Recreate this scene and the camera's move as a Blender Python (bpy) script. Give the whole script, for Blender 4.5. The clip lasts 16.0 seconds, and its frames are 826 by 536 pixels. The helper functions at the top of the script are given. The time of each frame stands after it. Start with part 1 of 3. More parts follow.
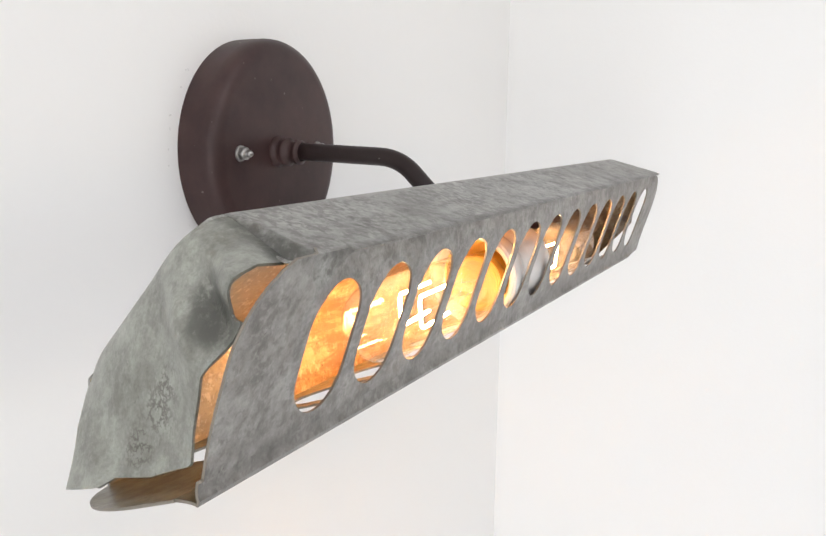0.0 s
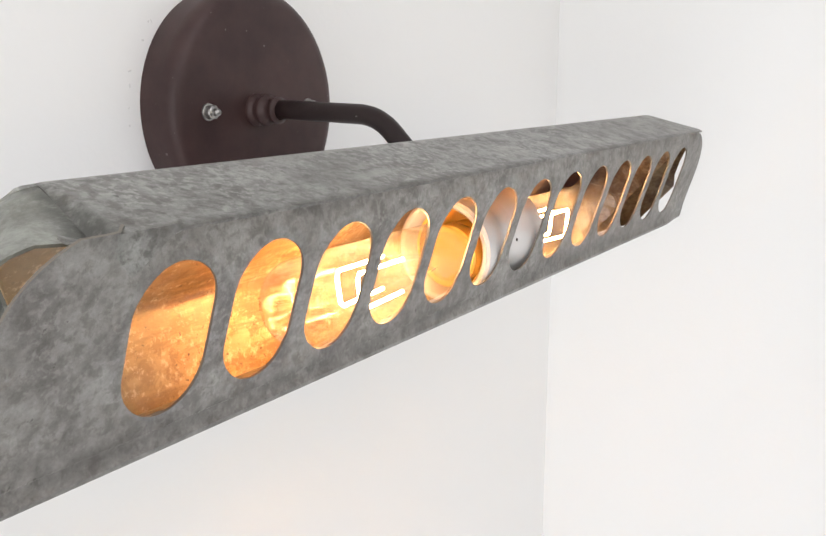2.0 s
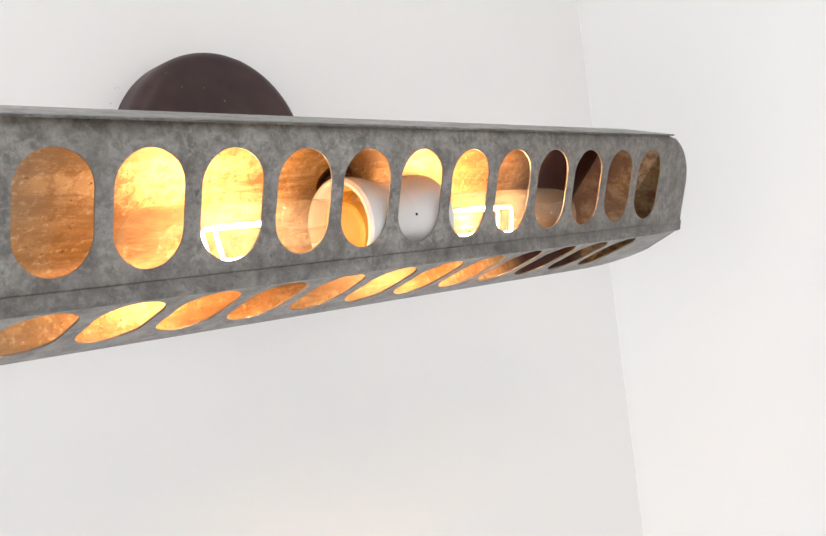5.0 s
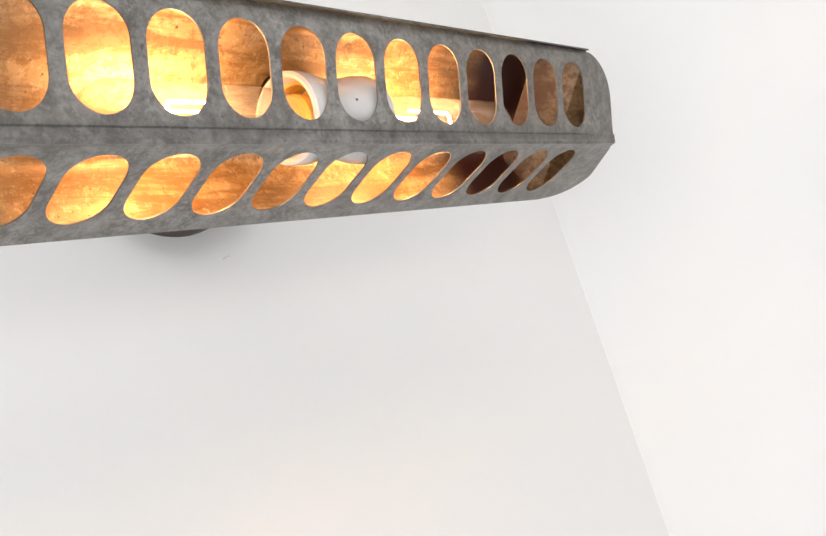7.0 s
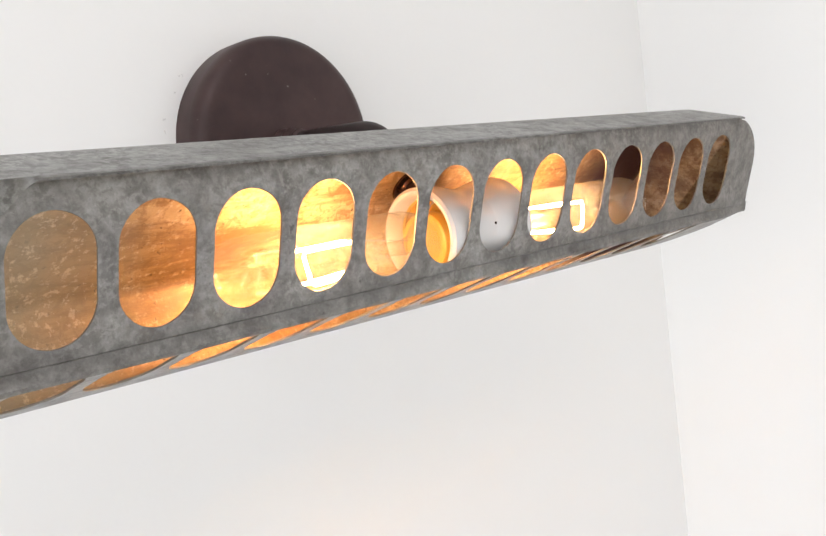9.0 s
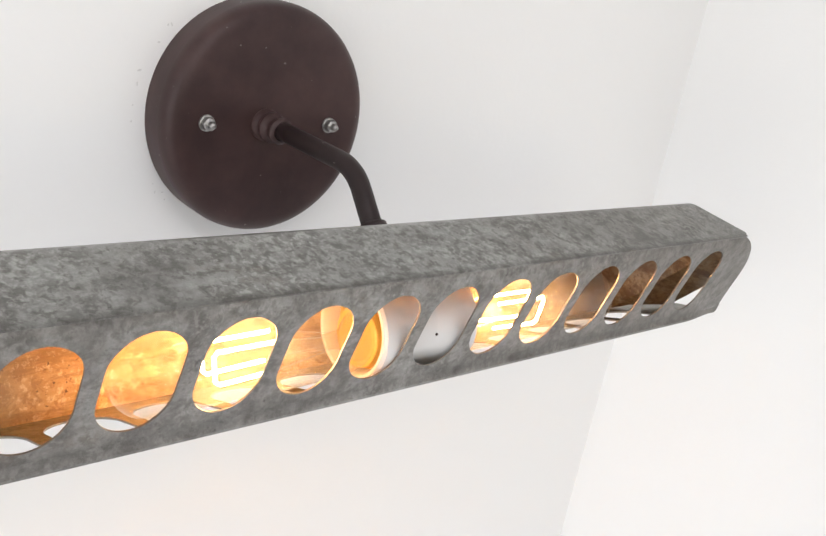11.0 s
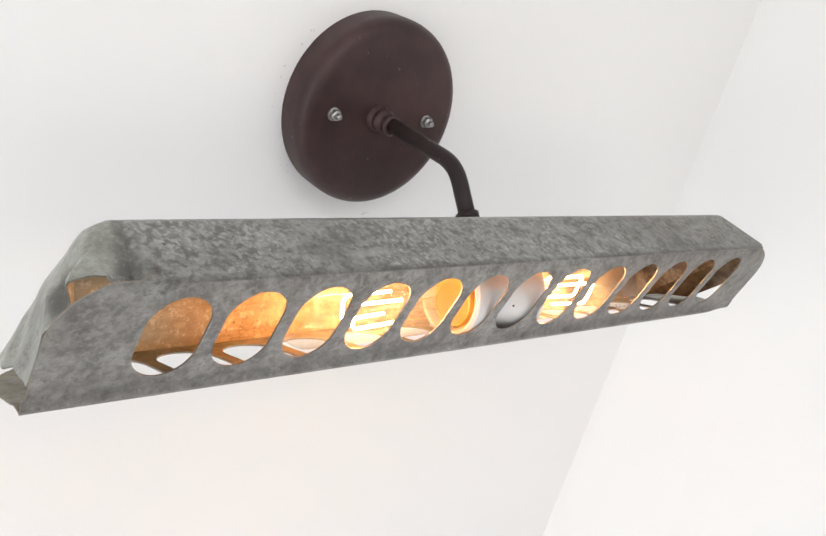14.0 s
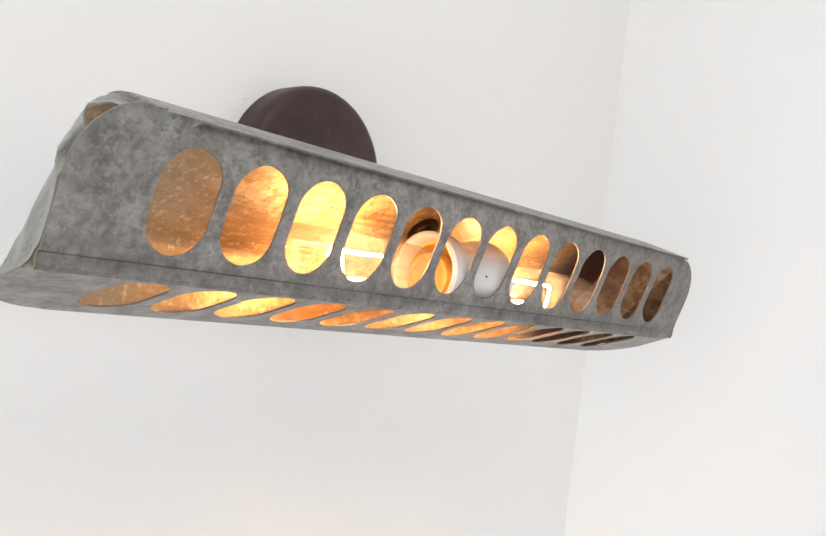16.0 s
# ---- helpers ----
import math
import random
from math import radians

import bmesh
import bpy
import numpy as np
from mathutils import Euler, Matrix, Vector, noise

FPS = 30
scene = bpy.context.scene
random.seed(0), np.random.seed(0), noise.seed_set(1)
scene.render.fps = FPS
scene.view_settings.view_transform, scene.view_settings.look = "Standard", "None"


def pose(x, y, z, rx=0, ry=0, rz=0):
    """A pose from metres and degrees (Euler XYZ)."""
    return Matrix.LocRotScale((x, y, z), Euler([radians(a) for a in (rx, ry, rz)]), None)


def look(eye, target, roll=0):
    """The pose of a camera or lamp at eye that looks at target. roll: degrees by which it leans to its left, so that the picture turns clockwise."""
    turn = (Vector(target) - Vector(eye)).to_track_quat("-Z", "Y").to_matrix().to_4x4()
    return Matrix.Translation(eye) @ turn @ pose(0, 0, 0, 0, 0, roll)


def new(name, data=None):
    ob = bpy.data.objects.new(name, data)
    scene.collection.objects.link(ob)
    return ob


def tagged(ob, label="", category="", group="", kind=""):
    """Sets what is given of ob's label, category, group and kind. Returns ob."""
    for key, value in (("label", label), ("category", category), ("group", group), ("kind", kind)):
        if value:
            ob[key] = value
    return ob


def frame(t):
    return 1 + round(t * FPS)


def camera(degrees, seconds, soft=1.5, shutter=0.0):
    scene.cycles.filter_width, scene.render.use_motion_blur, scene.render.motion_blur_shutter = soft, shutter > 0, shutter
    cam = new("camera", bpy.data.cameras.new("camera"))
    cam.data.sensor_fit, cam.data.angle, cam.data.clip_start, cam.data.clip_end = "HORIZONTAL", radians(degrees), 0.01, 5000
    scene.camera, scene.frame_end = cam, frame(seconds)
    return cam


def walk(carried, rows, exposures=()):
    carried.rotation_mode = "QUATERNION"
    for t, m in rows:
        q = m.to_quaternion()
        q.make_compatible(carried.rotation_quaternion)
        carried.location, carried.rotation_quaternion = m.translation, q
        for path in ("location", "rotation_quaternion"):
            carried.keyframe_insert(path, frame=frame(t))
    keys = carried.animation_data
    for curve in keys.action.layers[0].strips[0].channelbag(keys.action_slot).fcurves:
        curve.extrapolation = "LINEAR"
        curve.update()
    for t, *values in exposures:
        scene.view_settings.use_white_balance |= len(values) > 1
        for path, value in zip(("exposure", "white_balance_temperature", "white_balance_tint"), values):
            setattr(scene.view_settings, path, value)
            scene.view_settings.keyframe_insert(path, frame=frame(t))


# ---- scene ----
cam = camera(48.81, 16.0)
Z0 = 1.75  # height of the lamp's middle over the floor
ROWS = [
    (0, -0.4160, -0.1302, 0.0687, 80.02, -0.82, -64.05),
    (0.5, -0.4130, -0.1422, 0.0762, 79.53, -0.07, -63.15),
    (1, -0.3902, -0.1383, 0.0731, 78.62, 0.08, -61.79),
    (1.5, -0.3727, -0.1418, 0.0737, 77.88, 0.07, -59.85),
    (2, -0.3458, -0.1611, 0.0659, 77.43, 0.05, -57.49),
    (2.5, -0.3268, -0.1832, 0.0518, 77.98, 0.33, -54.72),
    (3, -0.3144, -0.2089, 0.0410, 79.39, 0.69, -51.88),
    (3.5, -0.3066, -0.2292, 0.0327, 81.56, 1.11, -49.51),
    (4, -0.2984, -0.2505, 0.0253, 84.12, 2.57, -48.16),
    (4.2, -0.2937, -0.2618, 0.0220, 84.89, 3.20, -47.57),
    (6.3, -0.3115, -0.2774, -0.1162, 96.25, 15.23, -46.88),
    (6.5, -0.3151, -0.2724, -0.1223, 96.86, 16.27, -47.42),
    (7, -0.3184, -0.2638, -0.1438, 97.18, 18.03, -47.62),
    (7.5, -0.3232, -0.2417, -0.1129, 95.40, 17.89, -48.00),
    (8, -0.3216, -0.2462, -0.0541, 91.50, 15.25, -47.65),
    (8.2, -0.3237, -0.2552, -0.0369, 90.02, 14.06, -47.07),
    (10.3, -0.2718, -0.2455, 0.1065, 74.20, -5.61, -42.85),
    (10.5, -0.2708, -0.2424, 0.1199, 73.09, -7.14, -42.74),
    (11, -0.2598, -0.2288, 0.1396, 70.94, -10.37, -42.01),
    (11.5, -0.2583, -0.2121, 0.1575, 69.38, -12.79, -41.04),
    (12, -0.2735, -0.2082, 0.1761, 68.17, -14.53, -40.02),
    (12.5, -0.2828, -0.2293, 0.1709, 67.37, -15.70, -39.28),
    (13, -0.3037, -0.2387, 0.1623, 66.79, -16.31, -38.80),
    (13.5, -0.3384, -0.2597, 0.1719, 66.96, -16.32, -39.17),
    (14, -0.3618, -0.2620, 0.1717, 67.92, -15.63, -40.04),
    (14.5, -0.3821, -0.2524, 0.1600, 69.96, -14.75, -41.67),
    (15, -0.3844, -0.2563, 0.1409, 72.71, -12.97, -43.97),
    (15.5, -0.3916, -0.2797, 0.0556, 79.46, -11.17, -46.13),
    (16, -0.3990, -0.2800, -0.0176, 91.11, -7.32, -49.88),
]
walk(cam, [(t, pose(x, y, Z0 + z, rx, ry, rz)) for t, x, y, z, rx, ry, rz in ROWS],
     exposures=[(0.0, 0.0), (1.5, 0.0), (2.5, -0.04), (4.0, -0.05), (7.0, 0.02), (10.5, 0.02), (11.5, 0.08), (12.5, 0.14), (13.5, 0.08), (15.0, 0.0), (16.0, -0.05)])

# ---- daylight ----
world = bpy.data.worlds.new("daylight")
scene.world = world
world.use_nodes = True
wn = world.node_tree
sky = wn.nodes.new("ShaderNodeTexSky")
sky.sky_type, sky.sun_disc = "NISHITA", False
sky.sun_elevation, sky.sun_rotation = radians(38), radians(200)
wn.links.new(sky.outputs[0], wn.nodes["Background"].inputs[0])
wn.nodes["Background"].inputs[1].default_value = 0.12


def area(name, m, sx, sy, watts, colour):
    """A soft lamp that stands in an unseen opening for the sky's light."""
    lamp = bpy.data.lights.new(name, "AREA")
    lamp.shape, lamp.size, lamp.size_y, lamp.energy, lamp.color = "RECTANGLE", sx, sy, watts, colour
    ob = new(name, lamp)
    ob.matrix_world = m
    return ob


WALL_Y, CORNER_X = 0.1845, 0.4422
LEFT_X, FRONT_Y, TOP = -2.3, -2.8, 2.6
DAY = (1.0, 0.985, 0.985)
area("window_light_left", look((LEFT_X + 0.02, -0.95, 1.40), (0, -0.95, 1.75)), 1.8, 2.0, 31, DAY)
# unseen front opening, added to lift the light on the north wall
area("added_light_front", look((-0.9, FRONT_Y + 0.02, 1.87), (-0.9, 0, 2.1)), 1.8, 1.1, 5.5, DAY)
SKY_X, SKY_Y, SKY_R = -0.45, -0.85, 0.5  # middle and half side of an unseen ceiling opening, added to light the wall
area("added_ceiling_light", pose(SKY_X, SKY_Y, TOP + 0.05), 2 * SKY_R - 0.04, 2 * SKY_R - 0.04, 5.5, DAY)


# ---- materials ----
def mat(name):
    m = bpy.data.materials.new(name)
    m.use_nodes = True
    t = m.node_tree
    return m, t, t.nodes["Principled BSDF"]


def node(t, kind, **values):
    n = t.nodes.new(kind)
    for k, v in values.items():
        n.inputs[k].default_value = v
    return n


def ramp(t, source, stops):
    r = t.nodes.new("ShaderNodeValToRGB")
    e = r.color_ramp.elements
    while len(e) < len(stops):
        e.new(0.5)
    for el, (p, c) in zip(e, stops):
        el.position, el.color = p, (*c, 1)
    t.links.new(source, r.inputs[0])
    return r.outputs[0]


def mix(t, fac, a, b, blend="MIX"):
    m = t.nodes.new("ShaderNodeMix")
    m.data_type, m.blend_type = "RGBA", blend
    for sock, val in ((m.inputs[0], fac), (m.inputs[6], a), (m.inputs[7], b)):
        if hasattr(val, "links"):
            t.links.new(val, sock)
        else:
            sock.default_value = val if not isinstance(val, tuple) else (*val, 1)
    return m.outputs[2]


def bump(t, b, source, strength, distance):
    n = node(t, "ShaderNodeBump", Strength=strength, Distance=distance)
    t.links.new(source, n.inputs["Height"])
    t.links.new(n.outputs[0], b.inputs["Normal"])


def noise_tex(t, scale, detail=4.0, rough=0.6, distortion=0.0, stretch=None):
    n = node(t, "ShaderNodeTexNoise", Scale=scale, Detail=detail, Roughness=rough, Distortion=distortion)
    c = t.nodes.new("ShaderNodeTexCoord")
    if stretch:
        m = t.nodes.new("ShaderNodeMapping")
        m.inputs["Scale"].default_value = stretch
        t.links.new(c.outputs["Object"], m.inputs[0])
        t.links.new(m.outputs[0], n.inputs["Vector"])
    else:
        t.links.new(c.outputs["Object"], n.inputs["Vector"])
    return n.outputs[0]


def plaster(name, colour):
    m, t, b = mat(name)
    big = noise_tex(t, 1.5, 3)
    b.inputs["Roughness"].default_value = 0.6
    t.links.new(mix(t, big, tuple(c * 0.985 for c in colour), colour), b.inputs["Base Color"])
    bump(t, b, noise_tex(t, 260, 3, 0.6), 0.10, 0.001)
    return m


def galvanised(name, tint, mottle, cloudy, specks):
    """Old zinc: mottle is how strongly the small spangles show, cloudy the soft patches, specks the dark pits."""
    m, t, b = mat(name)
    c = t.nodes.new("ShaderNodeTexCoord")
    cloud = ramp(t, noise_tex(t, 85, 5, 0.6, 0.2), [(0.36, (0.150, 0.146, 0.140)), (0.5, (0.235, 0.235, 0.229)), (0.64, (0.32, 0.325, 0.318))])
    base = mix(t, cloudy, (0.245, 0.246, 0.240), cloud)
    # small wormy spangles, light and dark, that come and go over the sheet
    patch = ramp(t, noise_tex(t, 30, 4, 0.6), [(0.36, (0.25,) * 3), (0.6, (1, 1, 1))])
    worm = ramp(t, noise_tex(t, 400, 4, 0.6, 0.35), [(0.47, (0, 0, 0)), (0.60, (1, 1, 1))])
    base = mix(t, mix(t, 1.0, mix(t, mottle, (0, 0, 0), worm), patch, "MULTIPLY"), base, (0.43, 0.435, 0.425))
    dim = ramp(t, noise_tex(t, 270, 5, 0.65, 0.3), [(0.38, (1, 1, 1)), (0.50, (0, 0, 0))])
    base = mix(t, mix(t, mottle, (0, 0, 0), dim), base, (0.115, 0.110, 0.102))
    fine = ramp(t, noise_tex(t, 1000, 4, 0.75), [(0.32, (0.62, 0.62, 0.61)), (0.68, (1.2, 1.2, 1.2))])
    base = mix(t, 0.40, base, fine, "MULTIPLY")
    streak = ramp(t, noise_tex(t, 120, 5, 0.6, 0.2, (0.16, 1.0, 1.0)), [(0.42, (0.86, 0.85, 0.84)), (0.58, (1.05, 1.05, 1.05))])
    base = mix(t, 0.55, base, streak, "MULTIPLY")
    rust = ramp(t, noise_tex(t, 22, 8, 0.8), [(0.57, (0, 0, 0)), (0.72, (1, 1, 1))])
    base = mix(t, mix(t, 0.55, (0, 0, 0), rust), base, (0.165, 0.128, 0.098))
    pits = ramp(t, noise_tex(t, 300, 3, 0.6), [(0.70, (0, 0, 0)), (0.735, (1, 1, 1))])
    base = mix(t, mix(t, specks, (0, 0, 0), pits), base, (0.045, 0.040, 0.035))
    base = mix(t, 1.0, base, tint, "MULTIPLY")
    # one end has gone darker and browner than the other
    sep, drift = t.nodes.new("ShaderNodeSeparateXYZ"), t.nodes.new("ShaderNodeMath")
    drift.operation, drift.inputs[1].default_value = "MULTIPLY_ADD", 0.16
    t.links.new(c.outputs["Object"], sep.inputs[0])
    t.links.new(noise_tex(t, 14, 6, 0.7), drift.inputs[0])
    t.links.new(sep.outputs[0], drift.inputs[2])
    base = mix(t, ramp(t, drift.outputs[0], [(0.06, (0, 0, 0)), (0.20, (1, 1, 1))]), base, mix(t, 1.0, base, (0.72, 0.69, 0.66), "MULTIPLY"))
    # cracked dirt on the worn end
    ring = (0, 0, 0)
    for place, size in (((-0.2543, -0.1582, -0.0487), 0.008), ((-0.2545, -0.1560, -0.0548), 0.010), ((-0.2550, -0.1491, -0.0660), 0.008)):
        near = t.nodes.new("ShaderNodeVectorMath")
        near.operation, near.inputs[1].default_value = "DISTANCE", place
        t.links.new(c.outputs["Object"], near.inputs[0])
        ring = mix(t, 1.0, ring, ramp(t, near.outputs["Value"], [(size * 0.35, (1, 1, 1)), (size, (0, 0, 0))]), "LIGHTEN")
    crack = ramp(t, noise_tex(t, 190, 6, 0.7), [(0.43, (0, 0, 0)), (0.475, (1, 1, 1)), (0.51, (1, 1, 1)), (0.54, (0, 0, 0))])
    base = mix(t, mix(t, 0.75, (0, 0, 0), mix(t, 1.0, ring, crack, "MULTIPLY")), base, (0.07, 0.06, 0.05))
    for (x, y, z), size in (((0.0515, -0.1932, -0.0164), 0.0030), ((0.0424, -0.1763, -0.0720), 0.0044), ((-0.2300, -0.1880, -0.0122), 0.0028), ((0.0047, -0.1764, -0.0712), 0.0022)):
        d = t.nodes.new("ShaderNodeVectorMath")
        d.operation, d.inputs[1].default_value = "DISTANCE", (x, y, z)
        t.links.new(c.outputs["Object"], d.inputs[0])
        base = mix(t, ramp(t, d.outputs["Value"], [(size * 0.45, (0.85,) * 3), (size, (0, 0, 0))]), base, (0.035, 0.022, 0.018))
    # patchy dark lines along the two long creases: dirt, plus shade painted under the rim
    patchy = ramp(t, noise_tex(t, 60, 7, 0.75), [(0.36, (0.25,) * 3), (0.56, (1, 1, 1))])
    for point, wide in (((-0.0156, -0.1783, -0.0698), 0.0042), ((-0.0151, -0.1938, -0.0157), 0.0016)):
        rel, turned, far = (t.nodes.new("ShaderNodeVectorMath") for _ in range(3))
        rel.operation, turned.operation, far.operation = "SUBTRACT", "CROSS_PRODUCT", "LENGTH"
        rel.inputs[1].default_value, turned.inputs[1].default_value = point, (0.9999, 0.0042, -0.0099)
        t.links.new(c.outputs["Object"], rel.inputs[0])
        t.links.new(rel.outputs[0], turned.inputs[0])
        t.links.new(turned.outputs[0], far.inputs[0])
        line = ramp(t, far.outputs["Value"], [(wide * 0.5, (0.75,) * 3), (wide * 1.2, (0, 0, 0))])
        base = mix(t, mix(t, 1.0, line, patchy, "MULTIPLY"), base, (0.06, 0.055, 0.048))
    # dirt in the crumpled fold, with its shade and the dent's shade painted in
    dirt_shade = ramp(t, noise_tex(t, 210, 6, 0.7), [(0.38, (0.30,) * 3), (0.50, (1, 1, 1))])
    for (x, y, z), size in (((-0.2350, -0.1638, -0.0053), 0.0030), ((-0.2356, -0.1682, -0.0069), 0.0033), ((-0.2362, -0.1722, -0.0089), 0.0038), ((-0.2367, -0.1763, -0.0108), 0.0044), ((-0.2370, -0.1804, -0.0127), 0.0050), ((-0.2372, -0.1845, -0.0145), 0.0054), ((-0.2378, -0.1872, -0.0152), 0.0050), ((-0.2520, -0.1717, -0.0226), 0.0065), ((-0.2556, -0.1726, -0.0298), 0.0065), ((-0.2540, -0.1750, -0.0265), 0.0060), ((-0.2558, -0.1790, -0.0310), 0.0050)):
        d = t.nodes.new("ShaderNodeVectorMath")
        d.operation, d.inputs[1].default_value = "DISTANCE", (x, y, z)
        t.links.new(c.outputs["Object"], d.inputs[0])
        spot = ramp(t, d.outputs["Value"], [(size * 0.5, (0.90,) * 3), (size * 1.15, (0, 0, 0))])
        base = mix(t, mix(t, 1.0, spot, dirt_shade, "MULTIPLY"), base, (0.085, 0.085, 0.075))
    t.links.new(base, b.inputs["Base Color"])
    b.inputs["Metallic"].default_value = 0.5
    b.inputs["Specular IOR Level"].default_value = 0.9
    r = ramp(t, noise_tex(t, 80, 5), [(0.3, (0.28,) * 3), (0.7, (0.46,) * 3)])
    t.links.new(r, b.inputs["Roughness"])
    bump(t, b, noise_tex(t, 190, 5, 0.65), 0.32, 0.0009)
    return m


def rusty_inside():
    m, t, b = mat("rusted_inside")
    streak = noise_tex(t, 46, 10, 0.72, 0.5, (0.45, 1.5, 1.5))
    base = ramp(t, streak, [(0.34, (0.19, 0.115, 0.055)), (0.42, (0.43, 0.30, 0.155)), (0.50, (0.62, 0.46, 0.27)), (0.62, (0.72, 0.58, 0.40))])
    big = ramp(t, noise_tex(t, 11, 5, 0.6), [(0.38, (0.70, 0.60, 0.48)), (0.58, (1.06, 1.05, 1.02))])
    base = mix(t, 1.0, base, big, "MULTIPLY")
    spots = ramp(t, noise_tex(t, 170, 8, 0.75, 0.8), [(0.50, (0, 0, 0)), (0.57, (1, 1, 1))])
    base = mix(t, mix(t, 0.72, (0, 0, 0), spots), base, (0.30, 0.17, 0.075))
    pale = ramp(t, noise_tex(t, 260, 6, 0.75, 0.1), [(0.54, (0, 0, 0)), (0.61, (1, 1, 1))])
    base = mix(t, mix(t, 0.5, (0, 0, 0), pale), base, (0.78, 0.67, 0.50))
    dots = ramp(t, noise_tex(t, 400, 3, 0.6), [(0.655, (0, 0, 0)), (0.69, (1, 1, 1))])
    base = mix(t, mix(t, 0.8, (0, 0, 0), dots), base, (0.05, 0.022, 0.012))
    band = ramp(t, noise_tex(t, 60, 7, 0.7, 0.3, (0.18, 1.2, 1.2)), [(0.48, (0, 0, 0)), (0.58, (1, 1, 1))])
    base = mix(t, mix(t, 0.8, (0, 0, 0), band), base, (0.24, 0.135, 0.06))
    # a dark red-brown patch towards one end of the trough
    c = t.nodes.new("ShaderNodeTexCoord")
    sep = t.nodes.new("ShaderNodeSeparateXYZ")
    t.links.new(c.outputs["Object"], sep.inputs[0])
    edge = t.nodes.new("ShaderNodeMath")
    edge.operation = "ADD"
    wob = t.nodes.new("ShaderNodeMath")
    wob.operation = "MULTIPLY"
    wob.inputs[1].default_value = 0.03
    t.links.new(noise_tex(t, 30, 4), wob.inputs[0])
    t.links.new(sep.outputs[0], edge.inputs[0])
    t.links.new(wob.outputs[0], edge.inputs[1])
    dark_end = ramp(t, edge.outputs[0], [(0.0, (0, 0, 0)), (0.130, (0, 0, 0)), (0.158, (1, 1, 1)), (0.205, (1, 1, 1)), (0.222, (0.45,) * 3)])
    base = mix(t, dark_end, base, (0.050, 0.011, 0.008))
    # the worn end is paler: its own specks, plus lamp light put into the colour
    end_lift = t.nodes.new("ShaderNodeMath")
    end_lift.operation, end_lift.inputs[1].default_value, end_lift.inputs[2].default_value = "MULTIPLY_ADD", -4.0, -0.5
    t.links.new(edge.outputs[0], end_lift.inputs[0])
    base = mix(t, ramp(t, end_lift.outputs[0], [(0.05, (0, 0, 0)), (0.25, (0.75,) * 3)]), base, mix(t, pale, (0.60, 0.57, 0.47), (0.95, 0.93, 0.84)))
    base = mix(t, 1.0, base, (0.86, 0.83, 0.76), "MULTIPLY")
    t.links.new(base, b.inputs["Base Color"])
    b.inputs["Metallic"].default_value = 0.2
    b.inputs["Roughness"].default_value = 0.38
    bump(t, b, noise_tex(t, 110, 6, 0.7), 0.3, 0.0008)
    return m


def bronze(name, depth):
    m, t, b = mat(name)
    t.links.new(mix(t, ramp(t, noise_tex(t, 22, 6, 0.65), [(0.35, (0, 0, 0)), (0.65, (1, 1, 1))]), tuple(v * depth for v in (0.030, 0.0150, 0.0150)), tuple(v * depth for v in (0.056, 0.0305, 0.0290))), b.inputs["Base Color"])
    speck = ramp(t, noise_tex(t, 330, 1, 0.4), [(0.765, (0, 0, 0)), (0.785, (1, 1, 1))])
    t.links.new(mix(t, mix(t, 0.35, (0, 0, 0), speck), b.inputs["Base Color"].links[0].from_socket, (0.35, 0.32, 0.30)), b.inputs["Base Color"])
    b.inputs["Roughness"].default_value = 0.45
    b.inputs["Specular IOR Level"].default_value = 0.35
    b.inputs["Metallic"].default_value = 0.1
    bump(t, b, noise_tex(t, 700, 3), 0.06, 0.0004)
    return m


def plain(name, colour, rough, metal=0.0, grain=0.15):
    m, t, b = mat(name)
    t.links.new(mix(t, noise_tex(t, 180, 5), tuple(c * (1 - grain) for c in colour), colour), b.inputs["Base Color"])
    b.inputs["Roughness"].default_value, b.inputs["Metallic"].default_value = rough, metal
    return m


